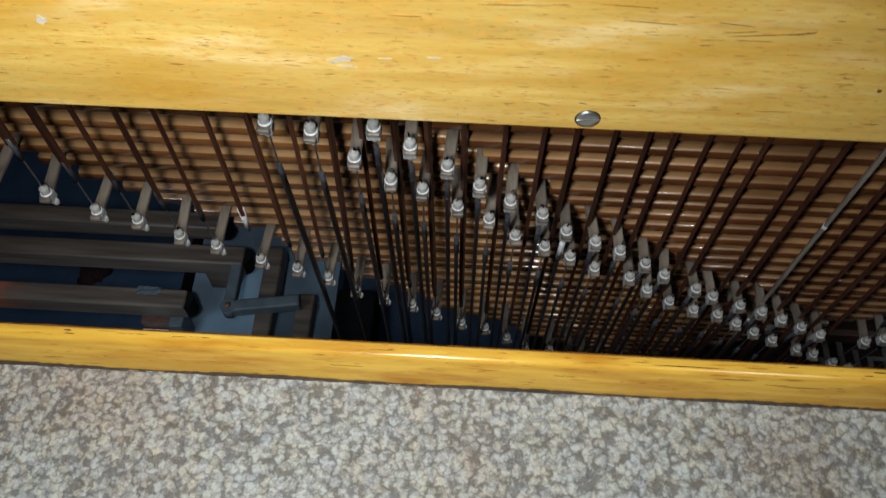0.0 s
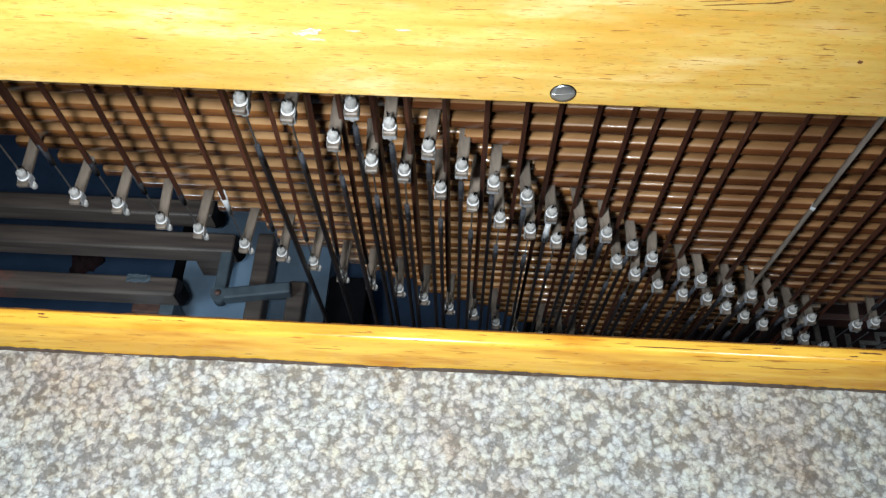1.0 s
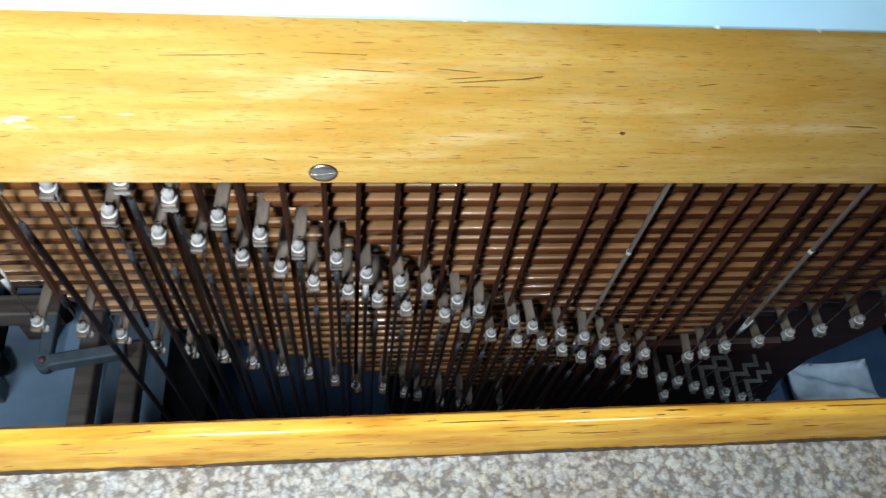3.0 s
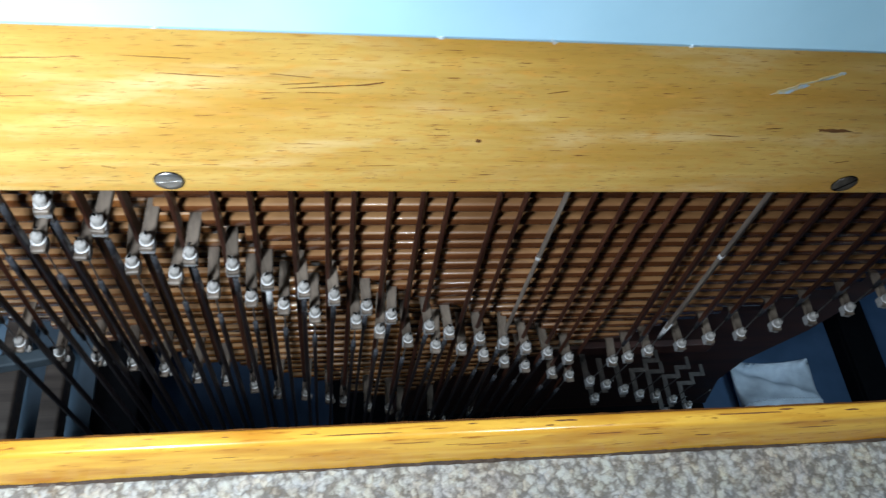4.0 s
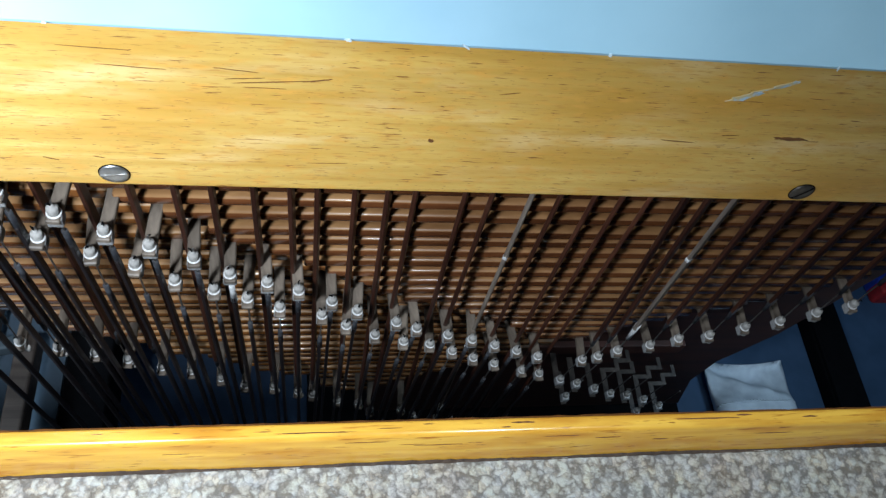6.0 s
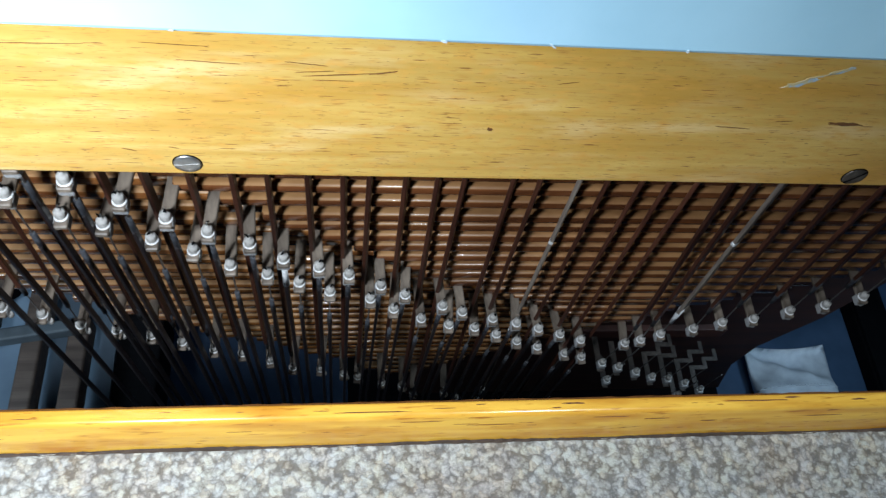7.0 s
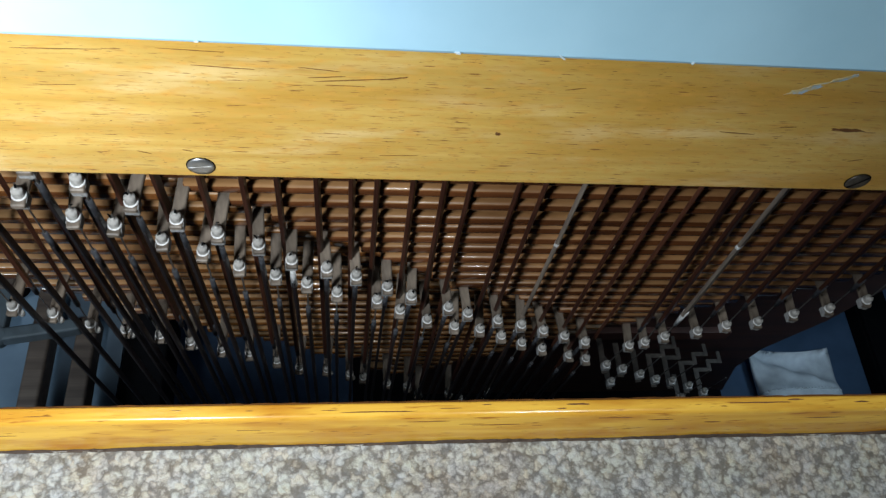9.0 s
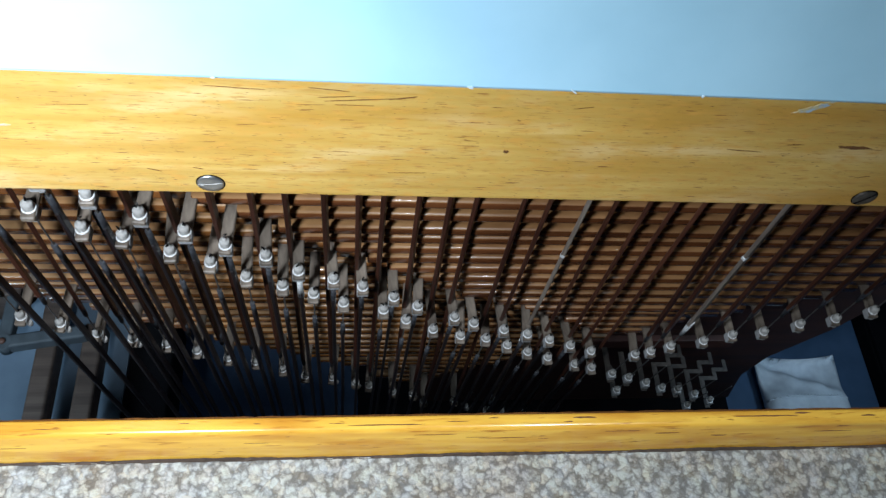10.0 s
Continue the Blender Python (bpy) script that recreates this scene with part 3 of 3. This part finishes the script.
NUT_MESH = nut_mesh()
RING_MESH = mesh_of("ring", lathe(bmesh.new(), [(0.0074, -0.0016), (0.0082, -0.0012), (0.0082, 0.0006), (0.0074, 0.0010)], 14), RING, True)
BLOCK_MESH = mesh_of("felt_block", box(bmesh.new(), -0.0082, 0.0082, -0.0088, 0.0070, -0.0155, -0.0016, 0.001, 1), BLOCK)
STUB_MESH = mesh_of("wire_tip", tube(bmesh.new(), (0, 0, 0.010), (0.001, 0.001, 0.021), 0.0011, sides=6), WIRE)
HOOK_MESH = mesh_of("hook", tube(tube(bmesh.new(), (0, -0.0005, 0.0145), (0.0006, -0.0022, 0.0205), 0.0012, sides=6), (0.0006, -0.0022, 0.0200), (-0.0004, -0.0052, 0.0188), 0.0011, 0.0008, sides=6), BLACK)
LOWNUT_MESH = mesh_of("lower_nut", lathe(bmesh.new(), [(0.0040, -0.024), (0.0046, -0.022), (0.0046, -0.0165), (0.0040, -0.0150)], 10), NUT, True)


def tracker(x, z, top=None, low=None, mat=ROD, white=False, group="", label="", gap=0.09, front=0.598):
    """A nut at (x, z) on its arm, a wire, a sleeve and the long wooden rod that goes up to top, or down to low."""
    y = layer(z)
    t = thing("tracker", (x, y, z), label or "dark stained wooden tracker with wire and leather nut", "tracker", group)
    shared("nut", NUT_MESH, t)
    shared("ring", RING_MESH, t)
    shared("felt_block", BLOCK_MESH, t)
    shared("lower_nut", LOWNUT_MESH, t, (0.0, 0.0, 0.0) if low else (0.0075 if top[0] > x - 0.12 else -0.0075, -0.003, 0.002))
    shared("hook", HOOK_MESH, t, Matrix.Rotation(x * 40.0, 4, "Z"))
    if top:
        tx, tz = top[0] - x, top[1] - z
        ty = front - y
        f = gap / tz
        near = Vector((tx * f, ty * f - 0.002, gap))
        end = Vector((tx, ty, tz))
    else:
        near, end = Vector((0.0, 0.006, -gap)), Vector((low[0] - x, 0.05 + 0.1 * (z - low[1]) * 0.5, low[1] - z))
        shared("wire_tip", STUB_MESH, t)
    way = (end - near).normalized()
    part("wire", tube(bmesh.new(), (0, 0, 0), near + way * 0.01, 0.0012, sides=6), WIRE, t)
    part("sleeve", tube(bmesh.new(), near - way * (0.028 if white else 0.012), near + way * 0.034, 0.0036, 0.0052 if white else 0.0043, 8), WHITE if white else SLEEVE, t, "white binding" if white else "", True)
    bm = bmesh.new()
    q = way.to_track_quat("Z", "Y").to_matrix().to_4x4()
    w, d = (0.0030, 0.0060) if top else (0.0025, 0.0046)
    box(bm, -w, w, -d, d, 0.0, (end - near).length - 0.02, 0.0008, 1, Matrix.Translation(near + way * 0.02) @ q)
    rod = part("rod", bm, mat, t)
    if mat is RODGREY:
        for f in (0.30, 0.55, 0.78):
            at = near + way * ((end - near).length * f)
            part("clip", box(bmesh.new(), -0.0034, 0.0034, -0.0066, 0.0020, -0.004, 0.004, 0.0008, 1, Matrix.Translation(at) @ q), WHITE, rod, "small white clip")
    return t


TOPS = [-0.555, -0.513, -0.469, -0.414, -0.369, -0.311, -0.263, -0.208, -0.155, -0.127, -0.092, -0.054, -0.009, 0.044, 0.092, 0.132, 0.174, 0.213, 0.245, 0.284, 0.319, 0.354, 0.410]
RTOPS = [0.655, 0.690, 0.731, 0.764, 0.809, 0.86, 0.905, 0.955, 1.0, 1.05]
for k, ((x, z), tx) in enumerate(zip(LINE_A[1:], TOPS)):
    tracker(x, z, top=(tx, 0.55), white=(k == 5), gap=0.125 if k == 5 else 0.09, mat=ROD, group="trackers of the wide board")
for k, (x, z) in enumerate(LINE_U):
    tracker(x, z, low=(x + 0.02, -1.95), gap=0.10, mat=RODDARK, group="trackers hanging down")
for k, (x, z) in enumerate(LINE_W):
    tracker(x, z, low=(x + 0.02, -1.95), white=(k == 6), gap=0.055, mat=RODDARK, group="trackers hanging down")
for k, ((x, z), tx) in enumerate(zip(LINE_R, RTOPS)):
    tracker(x, z, top=(tx, 0.55), white=(k == 2), mat=RODGREY if k == 2 else ROD, group="trackers of the front board")
# trackers that pass the front board on their way down to the lowest arms
for k, (tx, bx, bz) in enumerate(((0.443, 0.50, -0.95), (0.488, 0.56, -1.0), (0.522, 0.60, -1.02), (0.56, 0.66, -1.05), (0.595, 0.70, -1.1), (0.63, 0.74, -1.1))):
    tracker(bx, bz, top=(tx - 0.006, 0.55), front=0.582, mat=RODGREY if k == 1 else ROD, white=(k == 1), group="trackers of the wide board")

# ---- deep in the pit ----
def bar(name, x0, x1, y0, y1, z0, z1, mat, label, category="beam", bevel=0.008, group=""):
    t = thing(name, ((x0 + x1) / 2, (y0 + y1) / 2, z0), label, category, group)
    bm = box(bmesh.new(), x0, x1, y0, y1, z0, z1, bevel, 3, Matrix.Translation((-(x0 + x1) / 2, -(y0 + y1) / 2, -z0)))
    part("timber", bm, mat, t)
    return t


def end_cap(t, x, y, z, mat):
    bm = bmesh.new()
    tube(bm, (x - 0.012, y, z - 0.034), (x - 0.012, y, z + 0.030), 0.0265, sides=20)
    part("end_cap", bm, mat, t, "black rounded end")


for x0, x1, y0, y1 in ((-2.9, -0.61, 1.072, 1.132), (-2.9, -0.745, 0.930, 0.986), (-2.9, -0.69, 1.185, 1.24)):
    # the one beam that turns red along its far stretch
    worn = y0 == 0.930
    t = bar("cross_beam", x0, x1, y0, y1, -1.19, -1.12, REDDENED_BEAM if worn else BEAM, "dark stained beam, reddish along one stretch" if worn else "dark stained wooden beam with a rounded black end", group="cross beams in the pit")
    end_cap(t, (x1 - x0) / 2 + 0.004, 0.0, 0.035, BLACK)
for x0, x1, y0, y1 in ((-0.562, -0.512, 0.16, 1.165), (-0.452, -0.402, 0.16, 1.015)):
    bar("long_beam", x0, x1, y0, y1, -1.235, -1.165, BEAM, "dark stained wooden beam running under the action", group="long beams in the pit")
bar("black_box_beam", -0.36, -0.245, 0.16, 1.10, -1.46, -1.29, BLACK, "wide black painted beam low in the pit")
bracket = thing("bracket", (-0.628, 0.945, -1.164), "grey painted angled metal bracket lying on the beams", "bracket")
part("long_leg", box(bmesh.new(), 0.0, 0.195, -0.017, 0.017, 0.0, 0.040, 0.006, 3, Matrix.Rotation(radians(9), 4, "Z")), GREYPAINT, bracket)
part("short_leg", box(bmesh.new(), -0.016, 0.016, 0.0, 0.175, 0.002, 0.038, 0.006, 3), GREYPAINT, bracket)
part("elbow", tube(bmesh.new(), (0, 0, -0.001), (0, 0, 0.0415), 0.021, sides=24), GREYPAINT, bracket, "rounded elbow", True)
part("bolt", lathe(bmesh.new(), [(0.0085, 0.041), (0.0085, 0.045), (0.005, 0.0475), (0.001, 0.048)], 12), REDWOOD, bracket, "small rusty bolt", True)
bar("pale_block", -0.93, -0.85, 0.80, 0.955, -2.0, -1.33, CLOTH, "pale upright block under the beams", "block", 0.004)
bar("brown_block", -0.93, -0.845, 0.958, 1.01, -2.0, -1.30, REDWOOD, "brown wooden block standing behind the pale block", "block", 0.004)
bar("short_post", -0.805, -0.765, 0.905, 0.955, -2.0, -1.1925, GREYPAINT, "grey painted post carrying a cross beam", "post", 0.004)
bar("packing_block", -0.74, -0.665, 1.085, 1.125, -1.30, -1.1925, BEAM, "brown wooden packing block under a beam's end", "block", 0.003)


def scrap():
    t = thing("paper_scrap", (-0.85, 0.975, -1.1195), "pale grey scrap of paper lying on a beam", "paper")
    bm, rng = bmesh.new(), random.Random(12)
    grid = [[bm.verts.new(((i - 4) * 0.008 + rng.uniform(-0.002, 0.002), (j - 1.5) * 0.008 + rng.uniform(-0.002, 0.002), 0.001 + rng.uniform(0, 0.0025))) for j in range(4)] for i in range(9)]
    for i in range(8):
        for j in range(3):
            bm.faces.new((grid[i][j], grid[i + 1][j], grid[i + 1][j + 1], grid[i][j + 1]))
    ob = part("sheet", bm, GREYPAINT, t)
    ob.modifiers.new("thickness", "SOLIDIFY").thickness = 0.0008


def rag():
    t = thing("rag", (-1.47, 1.47, -2.0), "dark red rag crumpled on the blue lower floor", "rag")
    bm, rng = bmesh.new(), random.Random(5)
    bmesh.ops.create_icosphere(bm, subdivisions=3, radius=1.0)
    for v in bm.verts:
        a = math.atan2(v.co.y, v.co.x)
        k = 0.75 + 0.22 * math.sin(3 * a + 1.2) + 0.12 * math.sin(7 * a) + rng.uniform(-0.05, 0.05)
        v.co = Vector((v.co.x * 0.075 * k, v.co.y * 0.085 * k, max(0.0, v.co.z) * 0.055 * (1 + 0.4 * math.sin(9 * v.co.x + 5 * v.co.y))))
    part("cloth", bm, DARKRED, t, smooth=True)


scrap()
rag()
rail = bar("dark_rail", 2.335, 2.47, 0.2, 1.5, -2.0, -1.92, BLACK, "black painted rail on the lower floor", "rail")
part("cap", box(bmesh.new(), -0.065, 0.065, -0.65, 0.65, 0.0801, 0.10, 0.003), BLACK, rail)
# black slab put in for the shade beside the cushion and under the trackers
shade_slab = bar("floor_shade_slab", 0.28, 1.68, 0.2, 2.05, -2.0, -1.97, BLACK, "wide flat black slab standing in for deep shade on the lower floor", "box")
part("slab_top", box(bmesh.new(), -0.70, 0.70, -0.925, 0.925, 0.0301, 0.05, 0.003), BLACK, shade_slab)
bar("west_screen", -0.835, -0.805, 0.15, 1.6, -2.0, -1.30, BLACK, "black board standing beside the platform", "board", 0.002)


# zigzag arms with their nuts, at the far end of the wide board
for k, (x, z) in enumerate(LINE_S):
    y = layer(z)
    t = thing("zigzag_arm", (x, y, z), "dark cranked metal roller arm with a leather nut", "roller arm", "cranked arms")
    bm = bmesh.new()
    pts = [(0.0, -0.01), (-0.003, 0.060), (0.034, 0.062), (0.035, 0.082), (0.066, 0.084), (0.066, 0.105)][:6 if k in (3, 5, 6) else 4 if k == 4 else 2]
    for n, ((ax, ay), (bx, by)) in enumerate(zip(pts, pts[1:])):
        box(bm, min(ax, bx) - 0.0045, max(ax, bx) + 0.0045, min(ay, by) - 0.004, max(ay, by) + 0.004, -0.0175 + 0.0004 * n, -0.0142 + 0.0003 * n)
    part("cranked_bar", bm, CRANK, t)
    shared("nut", NUT_MESH, t)
    shared("ring", RING_MESH, t)
    shared("felt_block", BLOCK_MESH, t)
    part("wire", tube(bmesh.new(), (0, 0, 0), (0.0, -0.01, 0.12), 0.0012, sides=6), WIRE, t)


def cushion(x, y, z, w, d, h):
    """A pillow in a loose case: a smooth turned-over front half, a slack and crumpled back half with pulled-out corners."""
    t = thing("cushion", (x, y, z), "pale grey-white pillow in a slack case on the lower floor", "cushion")
    bm, n, rows = bmesh.new(), 30, {}
    for side in (1, -1):
        for i in range(n + 1):
            for j in range(n + 1):
                u, v = 2 * i / n - 1, 2 * j / n - 1
                if side < 0 and (i in (0, n) or j in (0, n)):
                    rows[side, i, j] = rows[1, i, j]
                    continue
                swell = (1 - abs(u) ** 4) ** 0.5 * (1 - abs(v) ** 3) ** 0.5
                back = max(0.0, v + 0.05)
                sag = 0.10 * max(0.0, v) ** 2 * (1 - u * u)
                fold = 0.018 * math.sin(4.2 * u + 7.0 * v) + 0.012 * math.sin(9.0 * u - 5.0 * v + 1.0) + 0.03 * math.exp(-((v - 0.35 + 0.45 * u) / 0.13) ** 2)
                up = (0.9 - 1.75 * min(1.0, back)) * swell * h / 2 + fold * 0.6 * min(1.0, back * 4) * swell
                rows[side, i, j] = bm.verts.new((u * w / 2 * (1 - 0.05 * (1 - abs(v)) * abs(u) ** 3), (v - sag) * d / 2, h / 2 + (up if side > 0 else -swell * h / 2)))
        for i in range(n):
            for j in range(n):
                q = [rows[side, i, j], rows[side, i + 1, j], rows[side, i + 1, j + 1], rows[side, i, j + 1]]
                bm.faces.new(q if side > 0 else q[::-1])
    part("cover", bm, CLOTH, t, smooth=True)
    hem = bmesh.new()
    for k in range(24):
        a, c = ((2 * q / 24 - 1) for q in (k, k + 1))
        high = [h / 2 + 0.9 * (1 - q ** 4) ** 0.5 * h / 2 + 0.0025 for q in (a, c)]
        tube(hem, (a * w / 2 * 0.95, -0.03 * d, high[0]), (c * w / 2 * 0.95, -0.03 * d, high[1]), 0.0035, sides=6)
    part("hem", hem, CLOTH, t, "stitched hem of the case", True)


cushion(1.985, 1.045, -2.0, 0.34, 0.36, 0.15)
packet = thing("packet", (2.82, 1.60, -2.0), "crumpled red and blue foil packet on the lower floor", "packet")
part("wrapper", box(bmesh.new(), -0.10, 0.10, -0.09, 0.09, 0.0, 0.11, 0.02, 3), RED, packet)
part("band", box(bmesh.new(), -0.104, 0.104, -0.04, 0.03, 0.001, 0.1135, 0.02, 3), FOILBLUE, packet, "blue band")

# paint chips along the panel's lower edge
for k, x in enumerate((0.155, 0.242, 0.279, 0.327, 0.41)):
    ob = patch("paint_chip", x, 0.272, 0.6435, 0.0015 + 0.001 * (k % 3), 0.0008 + 0.0005 * (k % 2), CHIP, panel, "small white chip in the paint", 20 * k, 40 + k)
